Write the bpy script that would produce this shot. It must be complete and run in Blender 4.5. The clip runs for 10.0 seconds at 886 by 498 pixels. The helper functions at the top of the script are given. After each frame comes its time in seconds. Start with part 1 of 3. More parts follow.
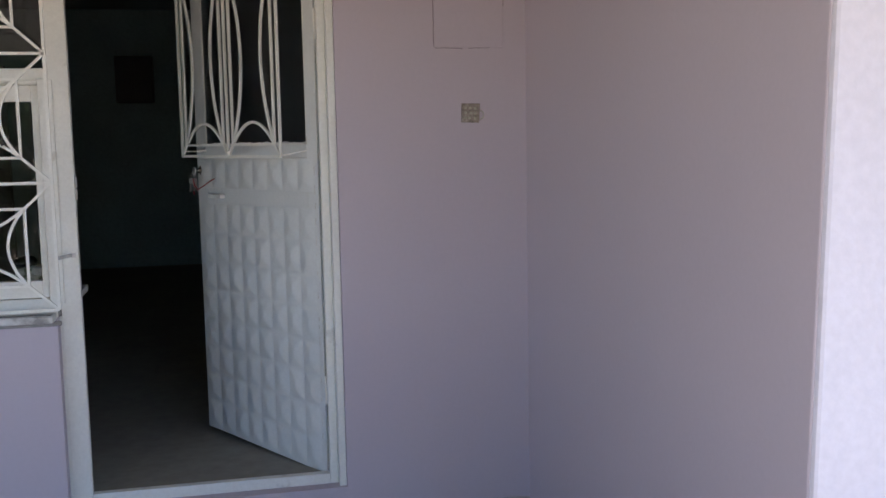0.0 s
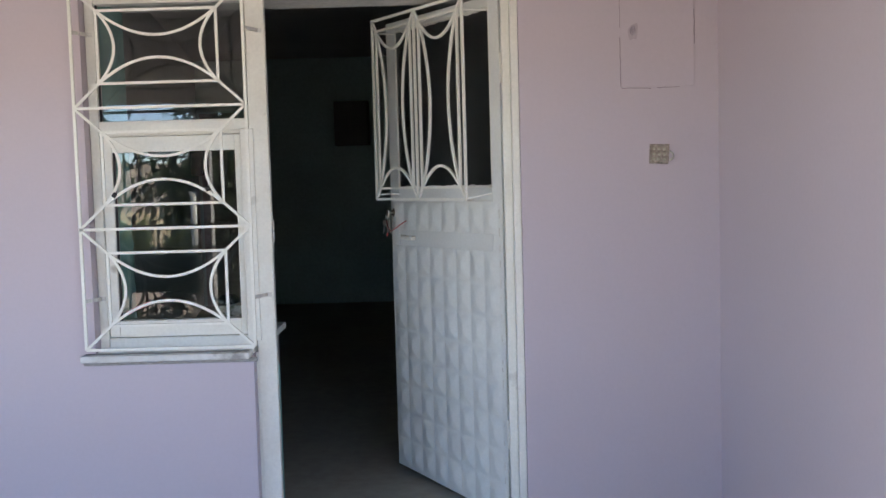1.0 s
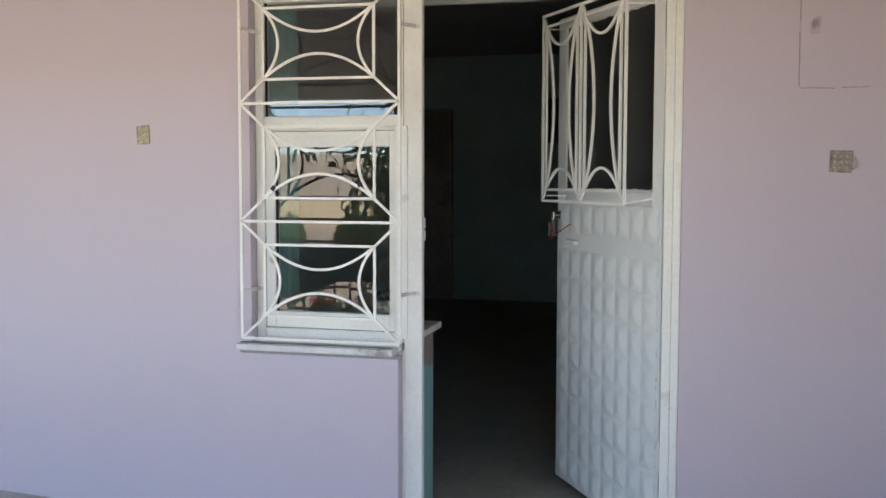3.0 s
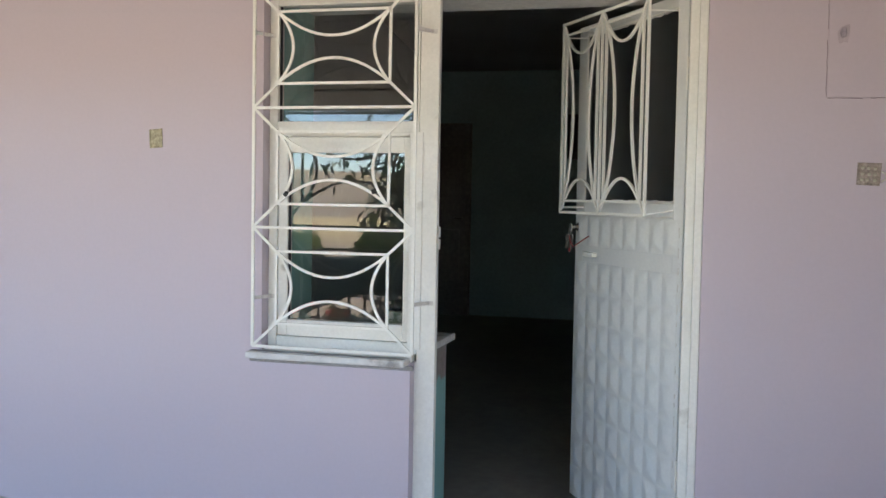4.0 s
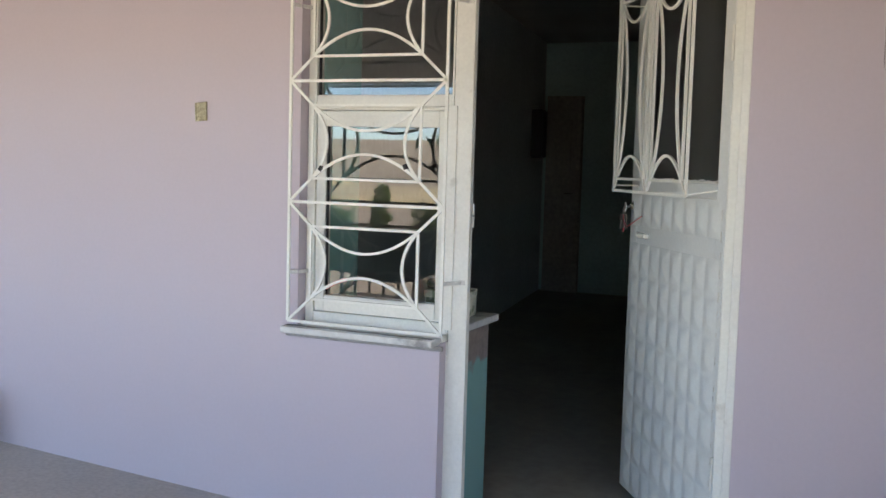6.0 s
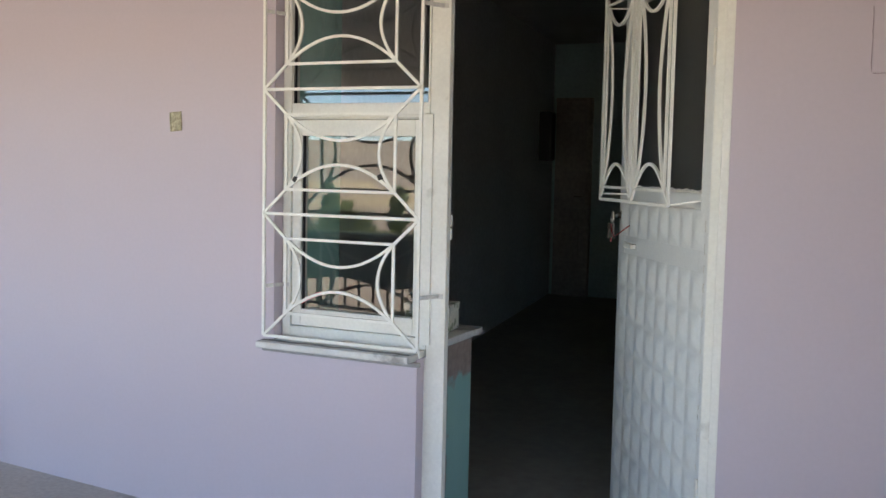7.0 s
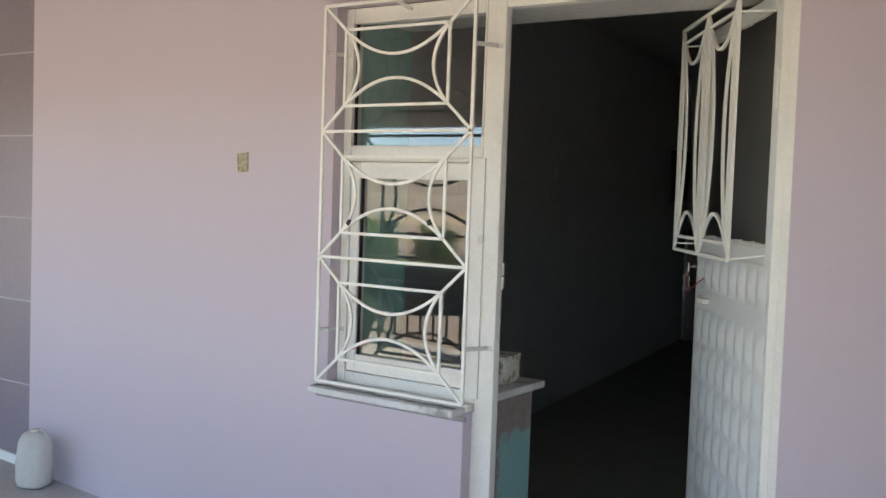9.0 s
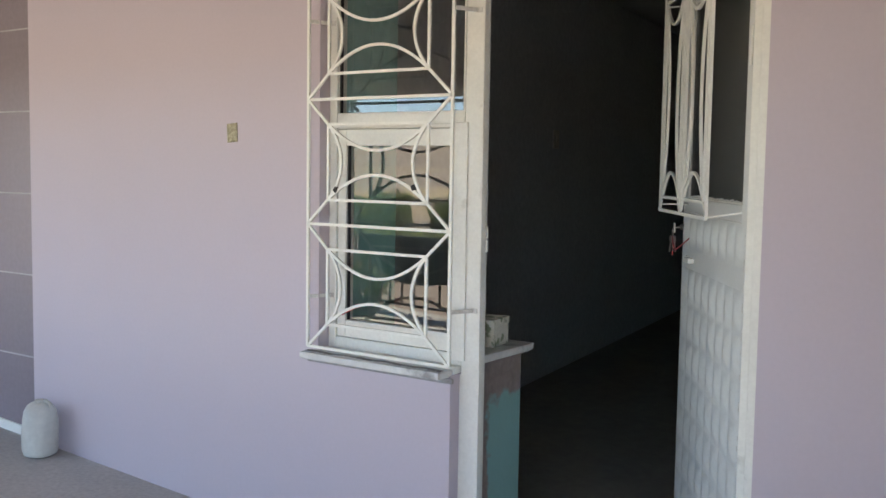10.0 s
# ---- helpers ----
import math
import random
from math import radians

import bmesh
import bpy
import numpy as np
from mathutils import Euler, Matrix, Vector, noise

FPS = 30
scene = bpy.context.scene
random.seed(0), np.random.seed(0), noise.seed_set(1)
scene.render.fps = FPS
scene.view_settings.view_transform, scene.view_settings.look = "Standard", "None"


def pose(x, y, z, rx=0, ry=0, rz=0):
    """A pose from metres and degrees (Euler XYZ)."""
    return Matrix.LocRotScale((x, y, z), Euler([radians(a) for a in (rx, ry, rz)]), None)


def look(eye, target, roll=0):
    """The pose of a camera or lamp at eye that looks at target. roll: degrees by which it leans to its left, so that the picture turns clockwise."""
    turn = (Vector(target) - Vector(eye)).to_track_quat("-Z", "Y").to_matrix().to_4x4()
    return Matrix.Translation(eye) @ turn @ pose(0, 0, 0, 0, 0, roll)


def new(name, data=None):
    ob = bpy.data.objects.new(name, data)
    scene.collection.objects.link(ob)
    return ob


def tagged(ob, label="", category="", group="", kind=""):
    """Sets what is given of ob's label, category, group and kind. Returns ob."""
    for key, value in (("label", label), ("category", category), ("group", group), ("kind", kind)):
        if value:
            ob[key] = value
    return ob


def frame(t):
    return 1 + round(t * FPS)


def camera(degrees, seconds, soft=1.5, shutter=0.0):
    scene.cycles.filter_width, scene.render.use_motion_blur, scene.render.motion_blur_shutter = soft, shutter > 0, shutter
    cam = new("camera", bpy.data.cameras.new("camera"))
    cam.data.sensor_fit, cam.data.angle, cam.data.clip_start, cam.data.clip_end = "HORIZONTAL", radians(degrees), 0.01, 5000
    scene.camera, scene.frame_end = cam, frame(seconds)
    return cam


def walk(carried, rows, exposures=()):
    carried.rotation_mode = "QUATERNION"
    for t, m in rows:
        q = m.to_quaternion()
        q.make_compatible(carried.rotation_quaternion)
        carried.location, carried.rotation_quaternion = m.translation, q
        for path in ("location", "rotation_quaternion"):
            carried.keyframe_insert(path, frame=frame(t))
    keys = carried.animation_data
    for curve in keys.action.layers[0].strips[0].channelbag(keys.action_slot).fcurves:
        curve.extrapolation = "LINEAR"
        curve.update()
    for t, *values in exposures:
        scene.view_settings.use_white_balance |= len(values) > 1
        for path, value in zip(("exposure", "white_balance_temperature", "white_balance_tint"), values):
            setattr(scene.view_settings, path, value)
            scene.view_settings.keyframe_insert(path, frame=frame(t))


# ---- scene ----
cam = camera(47.9, 10.0)
PATH = [
    (0, (0.565, -3.67, 1.254), (0.989, -1.729, 1.031), -1.1),
    (0.5, (0.675, -3.696, 1.262), (0.855, -1.711, 1.093), -1.3),
    (1, (0.7, -3.649, 1.271), (0.692, -1.654, 1.132), -1.6),
    (1.5, (0.73, -3.548, 1.27), (0.658, -1.551, 1.209), 0.2),
    (2, (0.777, -3.505, 1.286), (0.558, -1.52, 1.186), -1.6),
    (2.5, (0.944, -3.501, 1.288), (0.515, -1.553, 1.144), -0.5),
    (2.7, (1.003, -3.493, 1.294), (0.544, -1.553, 1.144), -0.2),
    (3.8, (1.017, -3.445, 1.234), (0.504, -1.514, 1.14), 0.9),
    (4, (1.005, -3.409, 1.246), (0.487, -1.48, 1.142), 1.0),
    (4.5, (0.992, -3.335, 1.241), (0.47, -1.409, 1.112), 0.2),
    (5, (1.086, -3.28, 1.245), (0.489, -1.377, 1.096), 0.1),
    (5.5, (1.228, -3.224, 1.229), (0.546, -1.35, 1.082), 1.7),
    (5.7, (1.275, -3.204, 1.241), (0.537, -1.351, 1.091), 1.9),
    (6.8, (1.454, -3.057, 1.307), (0.626, -1.246, 1.11), 1.1),
    (7, (1.444, -3.007, 1.303), (0.612, -1.196, 1.138), 1.2),
    (7.5, (1.437, -2.89, 1.317), (0.61, -1.071, 1.212), 1.2),
    (8, (1.492, -2.818, 1.329), (0.573, -1.044, 1.242), 0.8),
    (8.5, (1.599, -2.74, 1.337), (0.565, -1.032, 1.224), 2.2),
    (9, (1.698, -2.705, 1.35), (0.581, -1.05, 1.244), 2.0),
    (9.5, (1.778, -2.68, 1.34), (0.664, -1.023, 1.211), 1.5),
    (10, (1.809, -2.671, 1.325), (0.664, -1.038, 1.165), 0.9),
]
walk(cam, [(t, look(eye, target, roll)) for t, eye, target, roll in PATH],
     [(0.0, 2.37, 6890, 15), (0.5, 2.74, 6800, 14), (1.0, 2.93, 6760, 12), (1.5, 3.05, 6750, 11), (2.0, 3.08, 6780, 11), (2.5, 3.06, 7080, 10), (5.5, 3.04, 7180, 9), (7.5, 3.01, 7260, 9), (10.0, 2.97, 7310, 9)])

# ---- world, sun ----
SUN_ELEV, SUN_AZ = 56.0, -28.0      # azimuth from +x, towards -y
world = bpy.data.worlds.new("world")
scene.world = world
world.use_nodes = True
wn = world.node_tree
sky = wn.nodes.new("ShaderNodeTexSky")
sky.sky_type, sky.sun_disc = "NISHITA", False
sky.sun_elevation, sky.sun_rotation = radians(SUN_ELEV), radians(90 - SUN_AZ)
sky.air_density, sky.dust_density, sky.ozone_density, sky.altitude = 0.75, 0.0, 1.5, 2500
wn.links.new(sky.outputs[0], wn.nodes["Background"].inputs[0])
wn.nodes["Background"].inputs[1].default_value = 0.13
sun_data = bpy.data.lights.new("sun", "SUN")
sun_data.energy, sun_data.angle, sun_data.color = 4.0, radians(0.5), (1.0, 0.95, 0.87)
sun = new("sun", sun_data)
_az, _el = radians(SUN_AZ), radians(SUN_ELEV)
sun.matrix_world = look((math.cos(_az) * math.cos(_el) * 30, math.sin(_az) * math.cos(_el) * 30, math.sin(_el) * 30), (0, 0, 0))


# ---- materials ----
def material(name, colour, rough=0.8, metal=0.0, spread=0.08, big=1.2, fine=45.0, bump=0.15, depth=0.002, second=None, amount=0.0, spots=3.0,
             specular=0.4, per_object=0.0):
    """A surface with colour variation at two scales, fine relief and, if asked, patches of a second colour."""
    m = bpy.data.materials.new(name)
    m.use_nodes = True
    t = m.node_tree
    n, l = t.nodes, t.links
    b = n["Principled BSDF"]
    b.inputs["Roughness"].default_value, b.inputs["Metallic"].default_value = rough, metal
    b.inputs["Specular IOR Level"].default_value = specular
    co = n.new("ShaderNodeTexCoord")

    def tex(scale, detail=4.0):
        k = n.new("ShaderNodeTexNoise")
        k.inputs["Scale"].default_value, k.inputs["Detail"].default_value = scale, detail
        l.new(co.outputs["Object"], k.inputs["Vector"])
        return k

    def mixed(fac, a, c, kind="MIX"):
        k = n.new("ShaderNodeMix")
        k.data_type, k.blend_type = "RGBA", kind
        for socket, v in ((k.inputs[0], fac), (k.inputs[6], a), (k.inputs[7], c)):
            if isinstance(v, (int, float)):
                socket.default_value = v
            elif isinstance(v, tuple):
                socket.default_value = (*v, 1)
            else:
                l.new(v, socket)
        return k.outputs[2]

    def ramp(value, lo, hi, a, c):
        k = n.new("ShaderNodeMapRange")
        k.inputs[1].default_value, k.inputs[2].default_value, k.inputs[3].default_value, k.inputs[4].default_value = lo, hi, a, c
        l.new(value, k.inputs[0])
        return k.outputs[0]

    large, small = tex(big, 3), tex(fine, 5)
    dark, light = tuple(c * (1 - spread) for c in colour), tuple(min(1, c * (1 + spread)) for c in colour)
    col = mixed(ramp(large.outputs[0], 0.3, 0.7, 0, 1), dark, light)
    grain = ramp(small.outputs[0], 0.3, 0.7, 1 - spread, 1 + spread)
    col = mixed(1.0, col, grain, "MULTIPLY")
    if second:
        patch = tex(spots, 6)
        col = mixed(ramp(patch.outputs[0], 0.62 - amount * 0.3, 0.70 - amount * 0.3, 0, 1), col, second)
    if per_object:
        info = n.new("ShaderNodeObjectInfo")
        col = mixed(1.0, col, ramp(info.outputs["Random"], 0, 1, 1 - per_object, 1 + per_object), "MULTIPLY")
    l.new(col, b.inputs["Base Color"])
    l.new(ramp(large.outputs[0], 0.3, 0.7, max(0.02, rough - 0.06), min(1, rough + 0.06)), b.inputs["Roughness"])
    if bump:
        k = n.new("ShaderNodeBump")
        k.inputs["Strength"].default_value, k.inputs["Distance"].default_value = bump, depth
        l.new(small.outputs[0], k.inputs["Height"])
        l.new(k.outputs[0], b.inputs["Normal"])
    return m


def glass_material(name, colour, ior, rough=0.0):
    m = bpy.data.materials.new(name)
    m.use_nodes = True
    b = m.node_tree.nodes["Principled BSDF"]
    b.inputs["Base Color"].default_value = (*colour, 1)
    b.inputs["Transmission Weight"].default_value = 1.0
    b.inputs["Roughness"].default_value, b.inputs["IOR"].default_value = rough, ior
    return m


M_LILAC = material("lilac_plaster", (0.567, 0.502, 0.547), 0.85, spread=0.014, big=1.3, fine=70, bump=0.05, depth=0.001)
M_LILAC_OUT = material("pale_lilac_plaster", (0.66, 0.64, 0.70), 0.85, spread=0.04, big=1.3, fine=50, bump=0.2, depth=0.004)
M_REVEAL = material("teal_reveal_paint", (0.27, 0.50, 0.46), 0.6, spread=0.08, big=1.5, fine=30)
M_GREY = material("grey_room_paint", (0.62, 0.64, 0.63), 0.7, spread=0.08, big=1.0, fine=30)
M_TEAL = material("teal_wall_paint", (0.45, 0.57, 0.55), 0.6, spread=0.08, big=1.0, fine=30)
M_PIER = material("part_painted_plaster", (0.27, 0.22, 0.20), 0.9, spread=0.15, big=3, fine=30, bump=0.5, depth=0.004)
M_WHITE = material("white_enamel_steel", (0.81, 0.81, 0.75), 0.38, spread=0.035, big=5, fine=90, bump=0.05, second=(0.52, 0.50, 0.44), amount=-0.15, spots=7)
M_WORN = material("worn_grey_paint", (0.70, 0.69, 0.65), 0.6, spread=0.12, big=12, fine=90, bump=0.1)
M_BAR = material("white_painted_bar", (0.86, 0.86, 0.80), 0.45, spread=0.04, big=8, fine=120, bump=0.08)
M_DOOR = material("white_embossed_sheet", (0.74, 0.76, 0.74), 0.34, spread=0.03, big=4, fine=80, bump=0.04)
M_PRIMER = material("bare_red_primer", (0.62, 0.06, 0.05), 0.6)
M_BLACKTAPE = material("black_tape", (0.02, 0.02, 0.02), 0.6)
M_MARBLE = material("grey_white_marble", (0.62, 0.62, 0.60), 0.35, spread=0.08, big=6, fine=40, bump=0.05, second=(0.30, 0.29, 0.28), amount=0.05, spots=9)
M_CEMENT = material("cement", (0.32, 0.31, 0.30), 0.9, spread=0.15, big=3, fine=60, bump=0.5, depth=0.003)
M_CONCRETE = material("porch_concrete", (0.475, 0.455, 0.425), 0.85, spread=0.10, big=1.3, fine=55, bump=0.35, depth=0.003, second=(0.40, 0.38, 0.35), amount=0.1, spots=2.2)
M_INFLOOR = material("indoor_screed", (0.30, 0.285, 0.24), 0.75, spread=0.10, big=1.5, fine=18, bump=0.06)
M_TILE = material("mauve_grey_tile", (0.26, 0.22, 0.245), 0.35, spread=0.05, big=2.5, fine=40, bump=0.04, per_object=0.05)
M_GROUT = material("pale_grout", (0.46, 0.44, 0.45), 0.9, spread=0.06, big=8, fine=90)
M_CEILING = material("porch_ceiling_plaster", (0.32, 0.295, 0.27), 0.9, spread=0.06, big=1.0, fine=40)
M_LINTEL = material("pale_lintel_plaster", (0.62, 0.61, 0.57), 0.85, spread=0.08, big=4, fine=40, bump=0.3)
M_INCEIL = material("indoor_ceiling", (0.50, 0.50, 0.49), 0.9, spread=0.06)
M_GLASS = glass_material("window_glass", (0.96, 0.99, 0.98), 1.56)
M_DOORGLASS = glass_material("dark_textured_glass", (0.42, 0.46, 0.46), 1.72, 0.25)
M_WOOD = material("brown_door_wood", (0.33, 0.29, 0.255), 0.5, spread=0.2, big=2, fine=25)
M_DARKGREY = material("dark_grey_laminate", (0.11, 0.11, 0.11), 0.5)
M_DOORLEAF = material("brown_door_paint", (0.32, 0.285, 0.26), 0.5, spread=0.15, big=2, fine=25)
M_BLACK = material("dark_plastic", (0.025, 0.025, 0.027), 0.5)
M_IVORY = material("ivory_plastic", (0.62, 0.60, 0.52), 0.4, spread=0.05)
M_PLUG = material("dull_plug", (0.50, 0.47, 0.37), 0.8, spread=0.15, big=30)
M_OLIVE = material("old_cement_and_wire", (0.40, 0.37, 0.26), 0.9, spread=0.3, big=25, fine=120, bump=0.8, depth=0.004)
M_FILL = material("brown_grey_filling", (0.34, 0.29, 0.25), 0.9, spread=0.3, big=25, fine=120, bump=0.8, depth=0.004)
M_DIRT = material("dark_joint", (0.27, 0.22, 0.235), 0.95, spread=0.3, big=20, fine=150)
M_SMUDGE = material("grey_smudge", (0.36, 0.32, 0.36), 0.9, spread=0.2, big=25, fine=120)
M_SMEAR = material("faint_smear", (0.47, 0.41, 0.45), 0.85, spread=0.05, big=20, fine=90)
M_GRIME = material("grey_grime", (0.27, 0.26, 0.25), 0.95, spread=0.35, big=15, fine=120)
M_JUG = material("cloudy_white_plastic", (0.58, 0.58, 0.53), 0.45, spread=0.06, big=6, fine=40, bump=0.1)
M_STEEL = material("steel", (0.62, 0.61, 0.58), 0.3, metal=1.0, spread=0.06)
M_BRASS = material("lock_metal", (0.18, 0.16, 0.13), 0.35, metal=0.8, spread=0.1)
M_RED = material("red_cord", (0.38, 0.045, 0.05), 0.7, spread=0.1)
M_BOX = material("printed_cardboard", (0.66, 0.65, 0.56), 0.8, spread=0.06, big=6, fine=60, second=(0.25, 0.30, 0.20), amount=0.35, spots=28)
M_IRON = material("black_iron", (0.02, 0.02, 0.022), 0.5, spread=0.2)
M_COLUMN = material("porch_post_paint", (0.45, 0.44, 0.42), 0.6, spread=0.08)
M_CLOTH = material("dark_green_cloth", (0.012, 0.03, 0.03), 0.9, spread=0.3, big=6, fine=70, bump=0.4)
M_LEAF = material("dark_leaves", (0.055, 0.095, 0.034), 0.42, spread=0.3, big=3, fine=30, bump=0)
M_LEAF2 = material("bush_leaves", (0.18, 0.235, 0.085), 0.6, spread=0.3, big=2, fine=20, bump=0)
M_BARK = material("bark", (0.10, 0.075, 0.055), 0.9, spread=0.25, big=6, fine=40, bump=0.6, depth=0.01)
M_POT = material("dark_pot", (0.05, 0.045, 0.042), 0.8, spread=0.15)
M_GROUND = material("dry_field", (0.47, 0.375, 0.225), 0.95, spread=0.22, big=0.035, fine=0.4, bump=0, second=(0.27, 0.215, 0.17), amount=0.42, spots=0.018)
M_HILL = material("ploughed_hill", (0.30, 0.245, 0.19), 0.95, spread=0.2, big=0.012, fine=0.1, bump=0, second=(0.42, 0.34, 0.22), amount=0.12, spots=0.02)


def add_patch(m, teal):
    """A teal coat brushed over the plaster, its ragged edge left unpainted at the top and by the frame."""
    t = m.node_tree
    n, l = t.nodes, t.links
    co, sep, ns = n.new("ShaderNodeTexCoord"), n.new("ShaderNodeSeparateXYZ"), n.new("ShaderNodeTexNoise")
    ns.inputs["Scale"].default_value, ns.inputs["Detail"].default_value = 14, 5
    l.new(co.outputs["Object"], sep.inputs[0])
    l.new(co.outputs["Object"], ns.inputs["Vector"])

    def calc(op, a, c):
        k = n.new("ShaderNodeMath")
        k.operation = op
        for s, v in zip(k.inputs, (a, c)):
            if isinstance(v, (int, float)):
                s.default_value = v
            else:
                l.new(v, s)
        return k.outputs[0]
    wob = calc("MULTIPLY", calc("SUBTRACT", ns.outputs[0], 0.5), 0.16)

    def fade(value, a, c):
        k = n.new("ShaderNodeMapRange")
        k.inputs[1].default_value, k.inputs[2].default_value, k.inputs[3].default_value, k.inputs[4].default_value = a, c, 0, 1
        l.new(value, k.inputs[0])
        return k.outputs[0]
    low = fade(calc("ADD", sep.outputs[2], wob), 0.545, 0.515)
    deep = fade(calc("ADD", sep.outputs[1], wob), 0.178, 0.200)
    b = n["Principled BSDF"]
    old = b.inputs["Base Color"].links[0].from_socket
    k = n.new("ShaderNodeMix")
    k.data_type = "RGBA"
    l.new(calc("MULTIPLY", low, deep), k.inputs[0])
    l.new(old, k.inputs[6])
    k.inputs[7].default_value = (*teal, 1)
    l.new(k.outputs[2], b.inputs["Base Color"])


add_patch(M_PIER, (0.22, 0.41, 0.39))


# ---- mesh helpers ----
def box(bm, x0, x1, y0, y1, z0, z1, bevel=0.0, m=None):
    r = bmesh.ops.create_cube(bm, size=1.0)
    vs = r["verts"]
    for v in vs:
        v.co = Vector((x0 + (v.co.x + 0.5) * (x1 - x0), y0 + (v.co.y + 0.5) * (y1 - y0), z0 + (v.co.z + 0.5) * (z1 - z0)))
    if bevel:
        es = {e for v in vs for e in v.link_edges}
        r = bmesh.ops.bevel(bm, geom=list(es), offset=bevel, segments=2, profile=0.5, affect="EDGES")
        vs = r["verts"]
    if m:
        bmesh.ops.transform(bm, matrix=m, verts=vs)
    return bm


def boxed(*args, **kw):
    return box(bmesh.new(), *args, **kw)


def finish(name, bm, mat_, parent=None, label="", smooth=False, at=None):
    bmesh.ops.recalc_face_normals(bm, faces=bm.faces)
    me = bpy.data.meshes.new(name)
    bm.to_mesh(me)
    bm.free()
    if smooth:
        me.shade_smooth()
    me.materials.append(mat_)
    ob = new(name, me)
    if at:
        ob.matrix_basis = at
    if parent:
        ob.parent = parent
    if label:
        ob["label"] = label
    return ob


def part(name, bm, mat_, parent, label="", smooth=False):
    return finish(name, bm, mat_, parent, label, smooth)


def thing(name, label, category, m=None, group="", kind=""):
    ob = new(name)
    if m:
        ob.matrix_basis = m
    return tagged(ob, label, category, group, kind)


def structure(name, bm, mat_, label, category):
    return tagged(finish(name, bm, mat_), label, category, kind="structure")


def sweep(bm, pts, w, d, normal=Vector((0, 1, 0))):
    """A bar of w by d metres (d along the normal) along flat points."""
    pts = [Vector(p) for p in pts]
    rings = []
    for i, p in enumerate(pts):
        a, b = pts[max(0, i - 1)], pts[min(len(pts) - 1, i + 1)]
        side = (b - a).normalized().cross(normal).normalized() * (w / 2)
        dep = normal * (d / 2)
        rings.append([bm.verts.new(p + s * side + q * dep) for s, q in ((1, 1), (-1, 1), (-1, -1), (1, -1))])
    for r, s in zip(rings, rings[1:]):
        for k in range(4):
            bm.faces.new((r[k], r[(k + 1) % 4], s[(k + 1) % 4], s[k]))
    bm.faces.new(rings[0])
    bm.faces.new(rings[-1][::-1])
    return bm


def tube(bm, pts, radii, sides=8):
    pts = [Vector(p) for p in pts]
    rings = []
    for i, p in enumerate(pts):
        a, b = pts[max(0, i - 1)], pts[min(len(pts) - 1, i + 1)]
        q = (b - a).to_track_quat("Z", "Y")
        r = radii[i] if isinstance(radii, (list, tuple)) else radii
        rings.append([bm.verts.new(p + q @ Vector((r * math.cos(k * math.tau / sides), r * math.sin(k * math.tau / sides), 0))) for k in range(sides)])
    for r, s in zip(rings, rings[1:]):
        for k in range(sides):
            bm.faces.new((r[k], r[(k + 1) % sides], s[(k + 1) % sides], s[k]))
    bm.faces.new(rings[0][::-1])
    bm.faces.new(rings[-1])
    return bm


def turned(bm, profile, sides=24, wobble=0.0):
    """A turned body from (radius, height) pairs."""
    rings = []
    for r, z in profile:
        rings.append([bm.verts.new((r * (1 + wobble * noise.noise((math.cos(k * math.tau / sides) * 1.5, math.sin(k * math.tau / sides) * 1.5, z * 9))) * math.cos(k * math.tau / sides),
                                    r * (1 + wobble * noise.noise((math.cos(k * math.tau / sides) * 1.5, math.sin(k * math.tau / sides) * 1.5, z * 9 + 4))) * math.sin(k * math.tau / sides), z)) for k in range(sides)])
    for r, s in zip(rings, rings[1:]):
        for k in range(sides):
            bm.faces.new((r[k], r[(k + 1) % sides], s[(k + 1) % sides], s[k]))
    bm.faces.new(rings[0][::-1])
    bm.faces.new(rings[-1])
    return bm


# ---- the house: walls, floors, ceilings ----
EDGE_L, CORNER_R, WING_Y = -2.385, 1.70, -1.93
WIN_L, WIN_R, WIN_B, HEAD = -0.608, -0.026, 0.645, 2.002
DOOR_R = 0.978
ROOF_Z, EAVE_Y, EAVE_Z = 2.45, -3.30, 1.86


def floor_z(x):
    """The porch floor falls gently to one side."""
    return -0.088 - 0.048 * max(-7.0, min(7.0, x))


def facade(y0, y1, left, right):
    bm = bmesh.new()
    box(bm, left, WIN_L, y0, y1, -0.6, 2.75)
    box(bm, WIN_L, WIN_R, y0, y1, -0.6, WIN_B)
    box(bm, WIN_L, DOOR_R, y0, y1, HEAD, 2.75)
    box(bm, WIN_R, DOOR_R, y0, y1, -0.6, -0.062)
    box(bm, DOOR_R, right, y0, y1, -0.6, 2.75)
    return bm


structure("wall_front", facade(0.0, 0.10, EDGE_L, CORNER_R), M_LILAC, "lilac painted plaster house wall with a combined window and door opening", "wall")
inner = bmesh.new()
box(inner, -1.75, WIN_L + 0.03, 0.10, 0.41, -0.6, 2.6)
box(inner, DOOR_R, 2.6, 0.10, 0.41, -0.6, 2.6)
structure("wall_front_inner", inner, M_REVEAL, "teal painted inner side of the thick house wall", "wall")
structure("lintel", boxed(WIN_L + 0.03, DOOR_R, 0.10, 0.41, 1.972, 2.6), M_LINTEL, "pale plaster lintel over the opening", "wall")
structure("pier", boxed(WIN_L + 0.03, 0.0, 0.10, 0.41, -0.6, 0.672), M_PIER, "brown plaster pier below the window, partly painted teal", "wall")
structure("wall_wing_return", boxed(CORNER_R, CORNER_R + 0.25, WING_Y, 0.10, -0.8, 2.75, bevel=0.006), M_LILAC, "lilac plaster return wall of the house wing", "wall")
